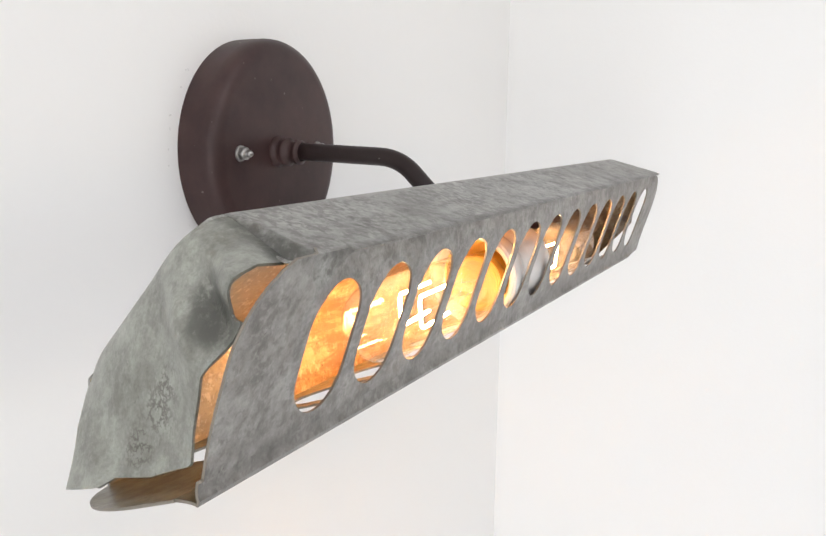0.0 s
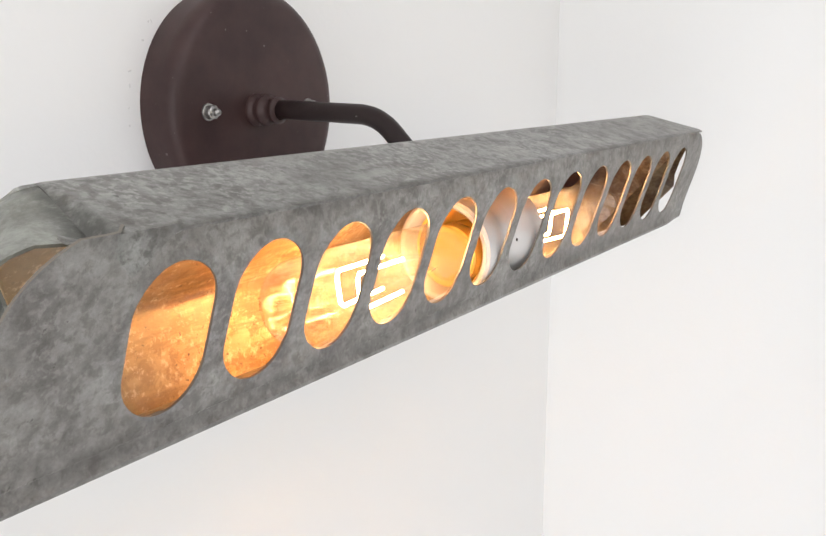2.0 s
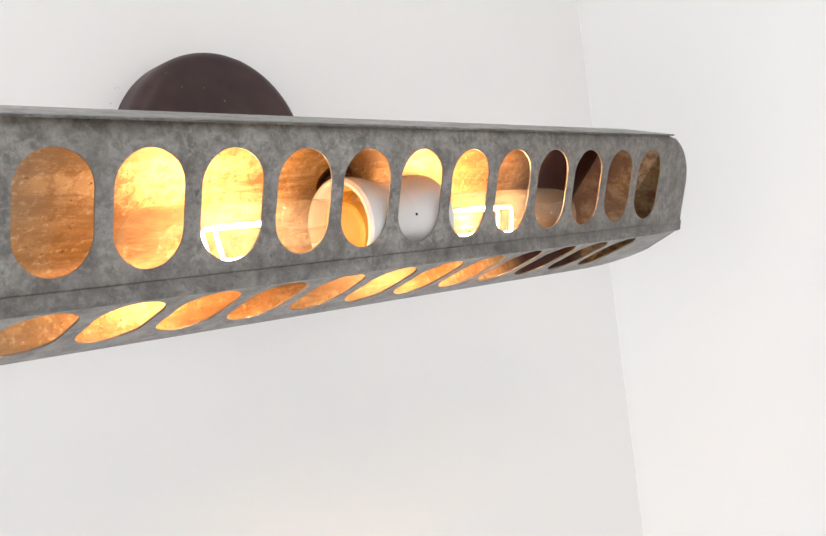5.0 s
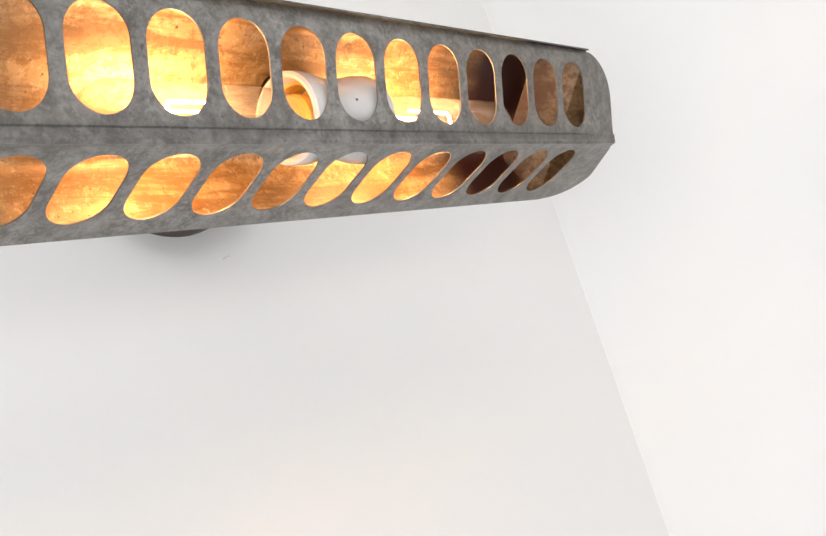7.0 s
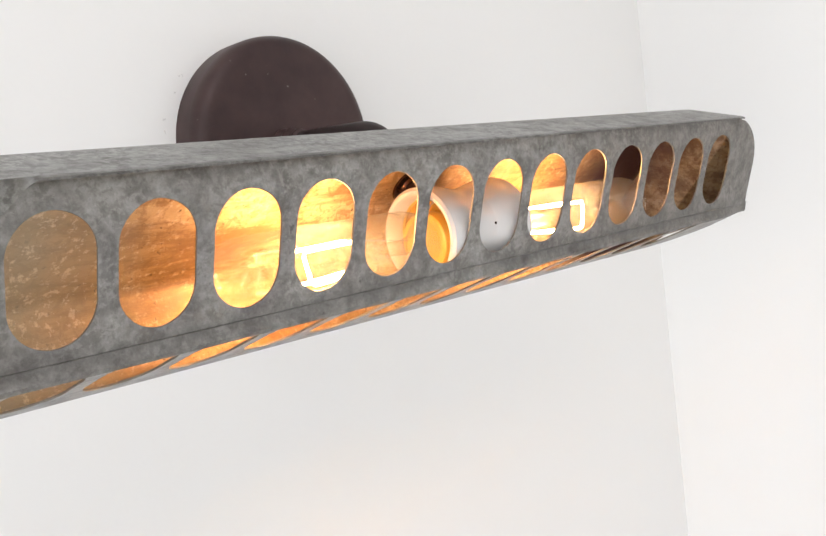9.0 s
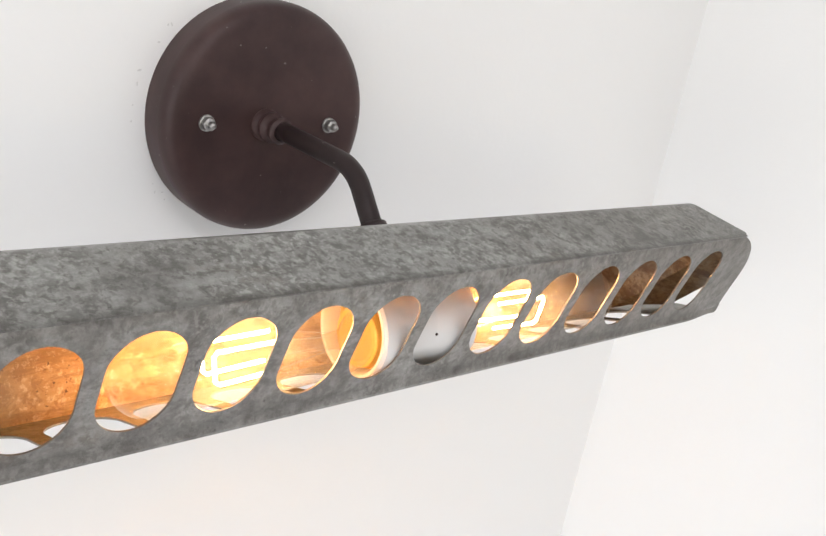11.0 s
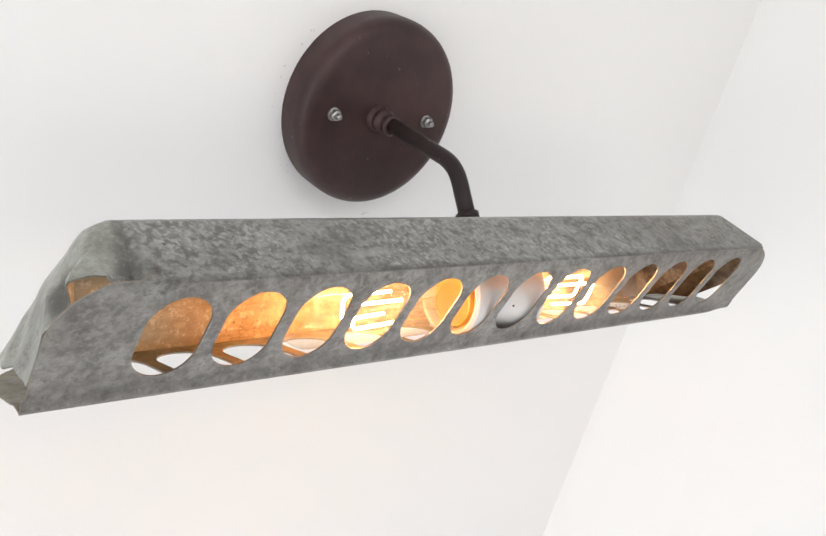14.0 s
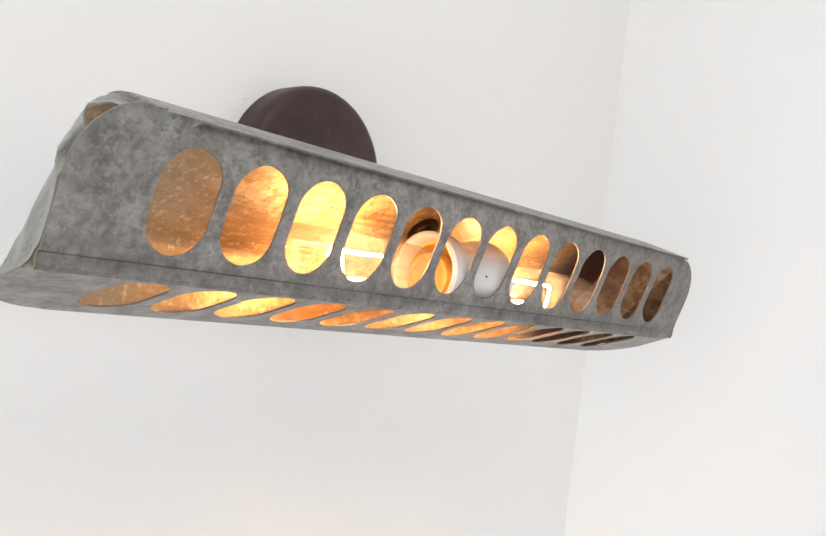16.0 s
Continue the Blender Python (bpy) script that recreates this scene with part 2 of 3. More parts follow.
def clear_glass():
    m = bpy.data.materials.new("bulb_glass")
    m.use_nodes = True
    t = m.node_tree
    t.nodes.remove(t.nodes["Principled BSDF"])
    gloss, clear, blend = (t.nodes.new(k) for k in ("ShaderNodeBsdfGlossy", "ShaderNodeBsdfTransparent", "ShaderNodeMixShader"))
    gloss.inputs["Roughness"].default_value = 0.08
    clear.inputs[0].default_value = (0.97, 0.95, 0.90, 1)
    lw = node(t, "ShaderNodeLayerWeight", Blend=0.5)
    pw = t.nodes.new("ShaderNodeMath")
    pw.operation, pw.inputs[1].default_value = "POWER", 3.0
    sc = t.nodes.new("ShaderNodeMath")
    sc.operation, sc.inputs[1].default_value, sc.inputs[2].default_value = "MULTIPLY_ADD", 0.60, 0.003
    t.links.new(lw.outputs["Facing"], pw.inputs[0])
    t.links.new(pw.outputs[0], sc.inputs[0])
    t.links.new(sc.outputs[0], blend.inputs[0])
    t.links.new(clear.outputs[0], blend.inputs[1])
    t.links.new(gloss.outputs[0], blend.inputs[2])
    # a thin scattering film stands in for the glare round the filament
    haze, scatter, film = (t.nodes.new(k) for k in ("ShaderNodeBsdfTranslucent", "ShaderNodeBsdfDiffuse", "ShaderNodeMixShader"))
    haze.inputs[0].default_value = scatter.inputs[0].default_value = (0.95, 0.93, 0.90, 1)
    film.inputs[0].default_value = 0.5
    t.links.new(haze.outputs[0], film.inputs[1])
    t.links.new(scatter.outputs[0], film.inputs[2])
    veiled = t.nodes.new("ShaderNodeMixShader")
    t.links.new(ramp(t, noise_tex(t, 90, 5), [(0.3, (0.045,) * 3), (0.7, (0.085,) * 3)]), veiled.inputs[0])
    t.links.new(blend.outputs[0], veiled.inputs[1])
    t.links.new(film.outputs[0], veiled.inputs[2])
    t.links.new(veiled.outputs[0], t.nodes["Material Output"].inputs[0])
    return m


def glowing(name, colour, strength):
    m = bpy.data.materials.new(name)
    m.use_nodes = True
    t = m.node_tree
    t.nodes.remove(t.nodes["Principled BSDF"])
    e = t.nodes.new("ShaderNodeEmission")
    e.inputs[0].default_value, e.inputs[1].default_value = (*colour, 1), strength
    t.links.new(e.outputs[0], t.nodes["Material Output"].inputs[0])
    return m


WALL_PAINT = plaster("white_wall_paint", (0.85, 0.85, 0.845))
# darker paint on the unseen south wall, holds light off the guard's front
UNSEEN_TAUPE = plaster("unseen_taupe_paint", (0.42, 0.40, 0.38))
CEILING_PAINT = plaster("ceiling_paint", (0.88, 0.88, 0.875))
FLOOR = plain("pale_floor", (0.83, 0.81, 0.78), 0.45, 0.0, 0.06)
STEEL = galvanised("galvanised_steel", (0.95, 0.94, 0.91), 0.80, 1.0, 0.9)
GUARD_STEEL = galvanised("dull_galvanised_steel", (0.95, 0.91, 0.88), 0.50, 1.0, 0.6)
# greenish zinc, its tint raised to stand in for light from the left
END_STEEL = galvanised("greenish_brightened_steel", (1.20, 1.23, 1.13), 0.26, 0.7, 0.4)
AGED = galvanised("aged_galvanised_steel", (0.78, 0.71, 0.52), 0.5, 0.8, 0.8)
INSIDE, BRONZE, DARK_BRONZE = rusty_inside(), bronze("bronze_paint", 1.1), bronze("dark_bronze_paint", 0.5)
PORCELAIN = plain("white_porcelain", (0.66, 0.655, 0.65), 0.12, 0.0, 0.03)
NUT = plain("zinc_nut", (0.36, 0.35, 0.34), 0.30, 0.95)
BRASS = plain("brass", (0.90, 0.62, 0.16), 0.32, 0.45)
DARK_NUT = plain("dark_oiled_nut", (0.06, 0.03, 0.02), 0.25, 0.7)
EDGE = plain("dull_cut_edge", (0.27, 0.24, 0.20), 0.45, 0.4, 0.4)
SCUFF = plain("grey_scuff", (0.74, 0.735, 0.73), 0.7)
GLASS = clear_glass()
GLOW = glowing("filament_glow", (1.0, 0.52, 0.205), 212)


# ---- building ----
def obj(name, bm, material, parent=None, label="", shift=(0, 0, 0)):
    """Links a bmesh as one mesh object; materials: one, or a list."""
    bmesh.ops.transform(bm, matrix=Matrix.Translation([-s for s in shift]), verts=bm.verts)
    me = bpy.data.meshes.new(name)
    bm.normal_update()
    bm.to_mesh(me)
    bm.free()
    for m in material if isinstance(material, list) else [material]:
        me.materials.append(m)
    ob = new(name, me)
    if parent:
        ob.parent = parent
    if label:
        ob["label"] = label
    return ob


def smooth(bm, limit=35):
    for f in bm.faces:
        f.smooth = True
    for e in bm.edges:
        if len(e.link_faces) == 2 and e.calc_face_angle(0) > radians(limit):
            e.smooth = False
    return bm


def box(bm, x0, x1, y0, y1, z0, z1):
    m = Matrix.LocRotScale(((x0 + x1) / 2, (y0 + y1) / 2, (z0 + z1) / 2), None, (x1 - x0, y1 - y0, z1 - z0))
    return bmesh.ops.create_cube(bm, size=1, matrix=m)["verts"]


def shell(polys, thick):
    """A sheet of even thickness from polygons that turn their fronts outwards: the front takes material 0, the back 1, the cut edges 2."""
    index, places, faces = {}, [], []
    for poly in polys:
        ids = []
        for p in poly:
            key = tuple(round(c * 2e5) for c in p)
            if key not in index:
                index[key] = len(places)
                places.append(Vector(p))
            if index[key] not in ids:
                ids.append(index[key])
        if len(ids) > 2:
            faces.append(ids)
    normals, edges = [Vector() for _ in places], {}
    for ids in faces:
        a, b, c = (places[i] for i in ids[:3])
        n = (b - a).cross(c - a)
        if len(ids) > 3:
            n += (c - a).cross(places[ids[3]] - a)
        n.normalize()
        for k, i in enumerate(ids):
            normals[i] += n
            edges.setdefault(frozenset((i, ids[k - 1])), []).append((ids[k - 1], i))
    bm = bmesh.new()
    outer = [bm.verts.new(p) for p in places]
    inner = [bm.verts.new(p - n.normalized() * thick) for p, n in zip(places, normals)]
    for ids in faces:
        bm.faces.new([outer[i] for i in ids])
        bm.faces.new([inner[i] for i in reversed(ids)]).material_index = 1
    for uses in edges.values():
        if len(uses) == 1:
            a, b = uses[0]
            bm.faces.new([outer[b], outer[a], inner[a], inner[b]]).material_index = 2
    return bm


def lathe(bm, profile, m, segments=48):
    """Turns a profile of (radius, height) round z, then lays it by m."""
    rings = []
    for r, z in profile:
        if r < 1e-6:
            rings.append([bm.verts.new(m @ Vector((0, 0, z)))] * segments)
        else:
            rings.append([bm.verts.new(m @ Vector((r * math.cos(a), r * math.sin(a), z))) for a in (2 * math.pi * k / segments for k in range(segments))])
    for low, high in zip(rings, rings[1:]):
        for k in range(segments):
            q = [low[k - 1], low[k], high[k], high[k - 1]]
            q = [v for n, v in enumerate(q) if v not in q[:n]]
            if len(q) > 2:
                bm.faces.new(q)
    return bm


def tube(bm, path, r, segments=20):
    path = [Vector(p) for p in path]
    rings, side = [], None
    for k, p in enumerate(path):
        ahead = (path[min(k + 1, len(path) - 1)] - path[max(k - 1, 0)]).normalized()
        side = (side - ahead * side.dot(ahead)).normalized() if side else ahead.orthogonal().normalized()
        up = ahead.cross(side)
        rings.append([bm.verts.new(p + r * (math.cos(a) * side + math.sin(a) * up)) for a in (2 * math.pi * n / segments for n in range(segments))])
    for low, high in zip(rings, rings[1:]):
        for n in range(segments):
            bm.faces.new([low[n - 1], low[n], high[n], high[n - 1]])
    bm.faces.new(rings[0][::-1])
    bm.faces.new(rings[-1])
    return bm


def arc(a, corner, b, steps):
    """A bend from a to b about their corner."""
    a, c, b = Vector(a), Vector(corner), Vector(b)
    return [(1 - s) ** 2 * a + 2 * s * (1 - s) * c + s * s * b for s in (k / steps for k in range(steps + 1))]


# ---- the room ----
def walls():
    t = 0.12
    bm = bmesh.new()
    box(bm, LEFT_X - t, CORNER_X + t, WALL_Y, WALL_Y + t, 0, TOP)
    tagged(obj("wall_north", bm, WALL_PAINT), "smooth white painted wall behind the lamp", "wall", kind="structure")
    bm = bmesh.new()
    box(bm, CORNER_X, CORNER_X + t, FRONT_Y - t, WALL_Y, 0, TOP)
    tagged(obj("wall_east", bm, WALL_PAINT), "smooth white painted wall beside the lamp", "wall", kind="structure")
    # both walls are unseen; the south opening is added for light
    for name, along, at, c, sill in (("wall_west", "y", LEFT_X, -0.95, 0.35), ("wall_south", "x", FRONT_Y, -0.9, 1.28)):
        bm = bmesh.new()
        lo, hi = (FRONT_Y - t, WALL_Y) if along == "y" else (LEFT_X, CORNER_X)
        for a, b, z0, z1 in ((lo, c - 0.95, 0, TOP), (c + 0.95, hi, 0, TOP), (c - 0.95, c + 0.95, 0, sill), (c - 0.95, c + 0.95, 2.45, TOP)):
            if along == "y":
                box(bm, at - t, at, a, b, z0, z1)
            else:
                box(bm, a, b, at - t, at, z0, z1)
        tagged(obj(name, bm, WALL_PAINT if along == "y" else UNSEEN_TAUPE), "plain unseen wall with a wide opening for light", "wall", kind="structure")
    bm = bmesh.new()
    box(bm, LEFT_X - t, CORNER_X + t, FRONT_Y - t, WALL_Y + t, -0.1, 0)
    tagged(obj("floor", bm, FLOOR), "plain pale floor", "floor", kind="structure")
    # the ceiling's opening is added so light reaches the wall above the shade
    bm = bmesh.new()
    x0, x1, y0, y1 = SKY_X - SKY_R, SKY_X + SKY_R, SKY_Y - SKY_R, SKY_Y + SKY_R
    for a, b, c, d in ((LEFT_X - t, x0, FRONT_Y - t, WALL_Y + t), (x1, CORNER_X + t, FRONT_Y - t, WALL_Y + t), (x0, x1, FRONT_Y - t, y0), (x0, x1, y1, WALL_Y + t)):
        box(bm, a, b, c, d, TOP, TOP + 0.1)
    tagged(obj("ceiling", bm, CEILING_PAINT), "plain white ceiling with a square opening added for light", "ceiling", kind="structure")


walls()


def scuff(x, z, length, height, tilt):
    bm = bmesh.new()
    bmesh.ops.create_cube(bm, size=1, matrix=Matrix.Translation((x, WALL_Y, Z0 + z)) @ pose(0, 0, 0, 0, tilt, 0) @ Matrix.Diagonal((length, 0.0004, height, 1)))
    bmesh.ops.bevel(bm, geom=bm.edges, offset=height * 0.3, segments=1, affect="EDGES")
    obj("scuff_mark", bm, SCUFF, bpy.data.objects["wall_north"], "faint grey scuff in the paint")


scuff(0.0428, -0.0326, 0.0065, 0.0006, -14)
scuff(0.0410, -0.0335, 0.0030, 0.0004, -20)
for k in range(11):
    turn = radians(random.uniform(140, 235))
    reach = random.uniform(0.0630, 0.0685)
    scuff(0.0154 + reach * math.cos(turn), 0.0443 + reach * math.sin(turn), random.uniform(0.0006, 0.0022), random.uniform(0.0004, 0.0009), random.uniform(0, 180))

# ---- the wall lamp, made from a poultry feeder ----
PITCH, SLOTS = 0.0335, 13
SHADE = Matrix.Translation((0, 0, Z0)) @ pose(0, 0, 0, 0, 0.567, 0.24)  # the shade hangs a little out of level
BASE = Vector((0.0154, WALL_Y, Z0 + 0.0443))  # middle of the canopy, on the wall
lamp = new("wall_lamp")
lamp.location = BASE
tagged(lamp, "lit wall lamp of galvanised feeder trough on dark bronze arm", "wall lamp")

RIDGE = Vector((0, 0.0098, -0.0289))
UP, BACK = Vector((0, -0.30, 0.954)), Vector((0, 0.947, -0.320))
FRONT_W, LOW_W = 0.0605, 0.0593  # widths of the guard's front and underside
TURN = Vector((0, 0.68, -0.732)).normalized()  # along the trough's floor, from front to back
IN = Vector((0, -0.732, -0.68)).normalized()  # from the trough's floor to its open side
TOP_EDGE = Vector((0, 0.0243, 0.0387))


def lay(bm):
    """From the shade's own axes into the lamp's."""
    bmesh.ops.transform(bm, matrix=SHADE, verts=bm.verts)
    return bm


def part(name, bm, material, parent, label="", shade=True, limit=35):
    if shade:
        lay(bm)
    return obj(name, smooth(bm, limit), material, parent, label, BASE)


def slot_cell(xc, s0, s1, sc, place):
    """One slot with the metal round it: rings of quads between the cell's edge and the slot."""
    half, reach, n = 0.0135, 0.0072, 48
    x0, x1, out = xc - PITCH / 2, xc + PITCH / 2, []
    inner, outer = [], []
    for k in range(n):
        a = 2 * math.pi * (k + 0.5) / n
        ca, sa = math.cos(a), math.sin(a)
        inner.append((xc + half * ca, sc + half * sa + (reach if sa > 0 else -reach)))
        f = min((PITCH / 2) / max(abs(ca), 1e-9), ((s1 - sc) if sa > 0 else (sc - s0)) / max(abs(sa), 1e-9))
        outer.append((xc + f * ca, sc + f * sa))
    corners = [(x1, s1), (x0, s1), (x0, s0), (x1, s0)]
    for k in range(n):
        a, b = outer[k - 1], outer[k]
        poly = [inner[k - 1], a]
        for c in corners:
            if (abs(a[0] - c[0]) < 1e-9) != (abs(b[0] - c[0]) < 1e-9) and (abs(a[1] - c[1]) < 1e-9) != (abs(b[1] - c[1]) < 1e-9):
                poly.append(c)
        poly += [b, inner[k]]
        out.append([place(x, s) for x, s in poly])
    return out


def end_patch(side, s0, s1, xend, place, rows=22, cols=4):
    x0, out = side * PITCH * SLOTS / 2, []
    for r in range(rows):
        a, b = (s0 + (s1 - s0) * k / rows for k in (r, r + 1))
        for c in range(cols):
            p = [place(x0 + (xend(s) - x0) * f / cols, s) for s, f in ((a, c), (a, c + 1), (b, c + 1), (b, c))]
            out.append(p if side > 0 else p[::-1])
    return out


def quarter(s, start, reach, x0, width):
    """The rounded corner of the guard's ends."""
    return x0 + width * math.sqrt(max(0.0, 1 - max(0.0, (s - start) / reach) ** 2))


def guard():
    b = 0.0055

    out = Vector((0, -0.954, -0.30))

    def swell(x, s):
        """The front face bellies out towards the fold."""
        return out * 0.0014 * max(0.0, 1 - (s - b) / 0.017) ** 1.5 * min(1.0, max(0.2, (0.252 - x) / 0.03))

    def front(x, s):
        # the upper edge rolls back into the trough's hem
        return RIDGE + Vector((x, 0, 0)) + UP * s + swell(x, s) + Vector((0, 0.954, 0.30)) * (0.0035 - 0.006 * x) * max(0.0, (s - 0.045) / 0.0155) ** 2 * min(1.0, max(0.0 if x < 0 else 0.25, (0.2215 - abs(x)) / 0.006))

    def low(x, s):
        return RIDGE + Vector((x, 0, 0)) + BACK * s

    mid = 0.0302
    polys = []
    for k in range(SLOTS):
        x = (k - 6) * PITCH
        polys += slot_cell(x, b, FRONT_W, mid, front)
        polys += [p[::-1] for p in slot_cell(x + 0.0031, b, LOW_W, 0.0281, low)]
    fl = lambda s: -quarter(s, mid + 0.006, 0.0275, 0.2185, 0.0312)  # noqa: E731
    fr = lambda s: quarter(s, mid - 0.001, FRONT_W - mid + 0.0011, 0.2125, 0.0375)  # noqa: E731
    ll = lambda s: -quarter(s, 0.018, 0.041, 0.213, 0.038)  # noqa: E731
    lr = lambda s: (0.2515 + 0.45 * s) if s < 0.034 else quarter(s, 0.034, 0.0248, 0.226, 0.041)  # noqa: E731
    polys += end_patch(-1, b, 0.0613, fl, front) + end_patch(1, b, FRONT_W, fr, front)
    # the lower face's slots lie 3 mm further along
    shifted = lambda x, s: low(x + 0.0031 * max(0.0, 1 - (abs(x) - 0.2177) / 0.01) if abs(x) < 0.2277 else x, s)  # noqa: E731
    polys += [p[::-1] for p in end_patch(-1, b, LOW_W, ll, shifted) + end_patch(1, b, LOW_W, lr, shifted)]

    def bend(x):
        lip = Vector((0, -0.0021, -0.0014)) * min(1.0, max(0.3, (0.252 - x) / 0.03))  # the fold stands a little proud of both faces
        return [UP * b + swell(x, b)] + arc(UP * (b - 0.0008) + swell(x, b) * 0.45, UP * 0.0018 + lip * 0.45, lip + Vector((0, -0.0002, 0.0012)), 5) + arc(lip + Vector((0, 0.0006, -0.0004)), BACK * 0.001 + lip * 0.5, BACK * b, 5)

    xs = [-0.2505 + 0.5025 * k / 60 for k in range(61)]
    for x0, x1 in zip(xs, xs[1:]):
        c0, c1 = bend(x0), bend(x1)
        for k in range(len(c0) - 1):
            polys.append([RIDGE + Vector((x1, 0, 0)) + c1[k], RIDGE + Vector((x0, 0, 0)) + c0[k], RIDGE + Vector((x0, 0, 0)) + c0[k + 1], RIDGE + Vector((x1, 0, 0)) + c1[k + 1]])
    return shell(polys, 0.0008)


def wh(x, w, h):
    return TOP_EDGE + Vector((x, 0, 0)) + TURN * w + IN * h


def fold_x(h):
    """Where the trough's front side turns into its worn end."""
    return -0.2185 - 0.16 * h


def table(rows, h):
    for (h0, v0), (h1, v1) in zip(rows, rows[1:]):
        if h <= h1:
            return v0 + (v1 - v0) * (h - h0) / (h1 - h0)
    return rows[-1][1]


FRONT_EDGE = [(0, 0.0045), (0.0008, 0.0016), (0.0020, 0.0), (0.0041, -0.0019), (0.06, -0.0296)]


def end_x(w, h):
    """How far along the worn end lies: flat, but rolled over into the trough's front side."""
    a = table(FRONT_EDGE, h)
    u = max(0.0, w - a)
    x = -0.228 + 0.0054 * max(0.0, w - 0.012) / 0.066 - (0.44 + 0.16 * max(0.0, w - 0.05) / 0.04) * h
    x -= 0.0045 * math.exp(-(((w + 0.0035) / 0.0065) ** 2) - ((h - 0.0240) / 0.0075) ** 2)
    x += 0.0016 * max(0.0, 1 - h / 0.006) ** 2  # the bend is rounded
    x += 0.0035 * max(0.0, min(1.0, (w - 0.056) / 0.0155)) ** 2 * max(0.0, 1 - h / 0.012)
    roll = 0.010 - 0.0035 * min(1.0, max(0.0, (h - 0.011) / 0.0125))  # tighter towards the guard
    return x + (fold_x(h) - 0.0105 * max(0.0, a) / 0.012 - x) * max(0.0, 1 - u / roll) ** 2


def trough():
    """Floor and long sides of the feeder's trough, with hems over the guard's edges."""
    r = 0.0045
    bw, bh, dw, dh = -0.0140, 0.0284, 0.0908, 0.0284  # front and back rims
    fw = 0.0715
    top = Vector((bw, bh)).normalized()
    low = Vector((dw - fw, dh)).normalized()
    prof = [(bw - 0.0014, bh + 0.0031), (bw - 0.0010, bh + 0.0016), (bw, bh)]  # the rim laps over the guard
    prof += [tuple(top * (r + (Vector((bw, bh)).length - r) * (1 - k / 20))) for k in range(1, 20)]
    prof += [tuple(p.xy) for p in arc((*(top * r), 0), (0, 0, 0), (r, 0, 0), 5)]
    prof += [(r + (fw - 2 * r) * k / 12, 0) for k in range(1, 12)]
    prof += [tuple(p.xy) for p in arc((fw - r, 0, 0), (fw, 0, 0), (fw + low.x * r, low.y * r, 0), 5)]
    prof += [(dw - (dw - fw) * 0.3, dh * 0.7), (dw, dh)]

    def left(w, h):
        if w < 0.0 and h > bh + 0.0002:
            return -0.2320
        if w < 0.0 and h > 0.0252:
            return -0.2330
        if w > fw:
            return -0.2214 - 0.02 * h
        return end_x(w, h)

    def right(w, h):
        return 0.2092 + 0.57 * min(h, 0.0240 if h > bh + 0.0002 else bh)

    polys, n = [], 120  # finer steps over the crumpled end
    for (w0, h0), (w1, h1) in zip(prof, prof[1:]):
        for k in range(n):
            row = []
            for w, h in ((w0, h0), (w1, h1)):
                a, b = left(w, h), right(w, h)
                line = []
                for f in (k, k + 1):
                    x = max(a, -0.2330 + 0.036 * f / 70) if f <= 70 else -0.1970 + (b + 0.1970) * (f - 70) / (n - 70)
                    dip = groove(x, h) * min(1.0, h / 0.022) if w < 0.004 else 0.0
                    if w < 0.0 and h > bh + 0.0002:  # at the worn end the rim tucks in behind the guard
                        tuck = min(1.0, max(0.0, (-0.2030 - x) / 0.0175))
                        tuck *= tuck * (3 - 2 * tuck)
                        tw, th = (-0.0030, 0.0358) if h > bh + 0.0020 else (-0.0147, 0.0298)
                        dip *= 1 - tuck
                        line.append(wh(x, w + (tw - w) * tuck + dip * 0.9, h + (th - h) * tuck + dip * 0.44))
                    else:
                        line.append(wh(x, w + dip * 0.9, h + dip * 0.44))
                row.append(line)
            polys.append([row[0][0], row[0][1], row[1][1], row[1][0]])
    return shell(polys, 0.0008)


def groove(x, h):
    """How deep the crumpled valley is where the trough's front side meets its worn end."""
    x += 0.12 * h
    f = (-0.2158 - x) / 0.0037 if x > -0.2195 else (x + 0.2310) / 0.0115
    f = min(1.0, max(0.0, f))
    return 0.0040 * f * f * (3 - 2 * f)


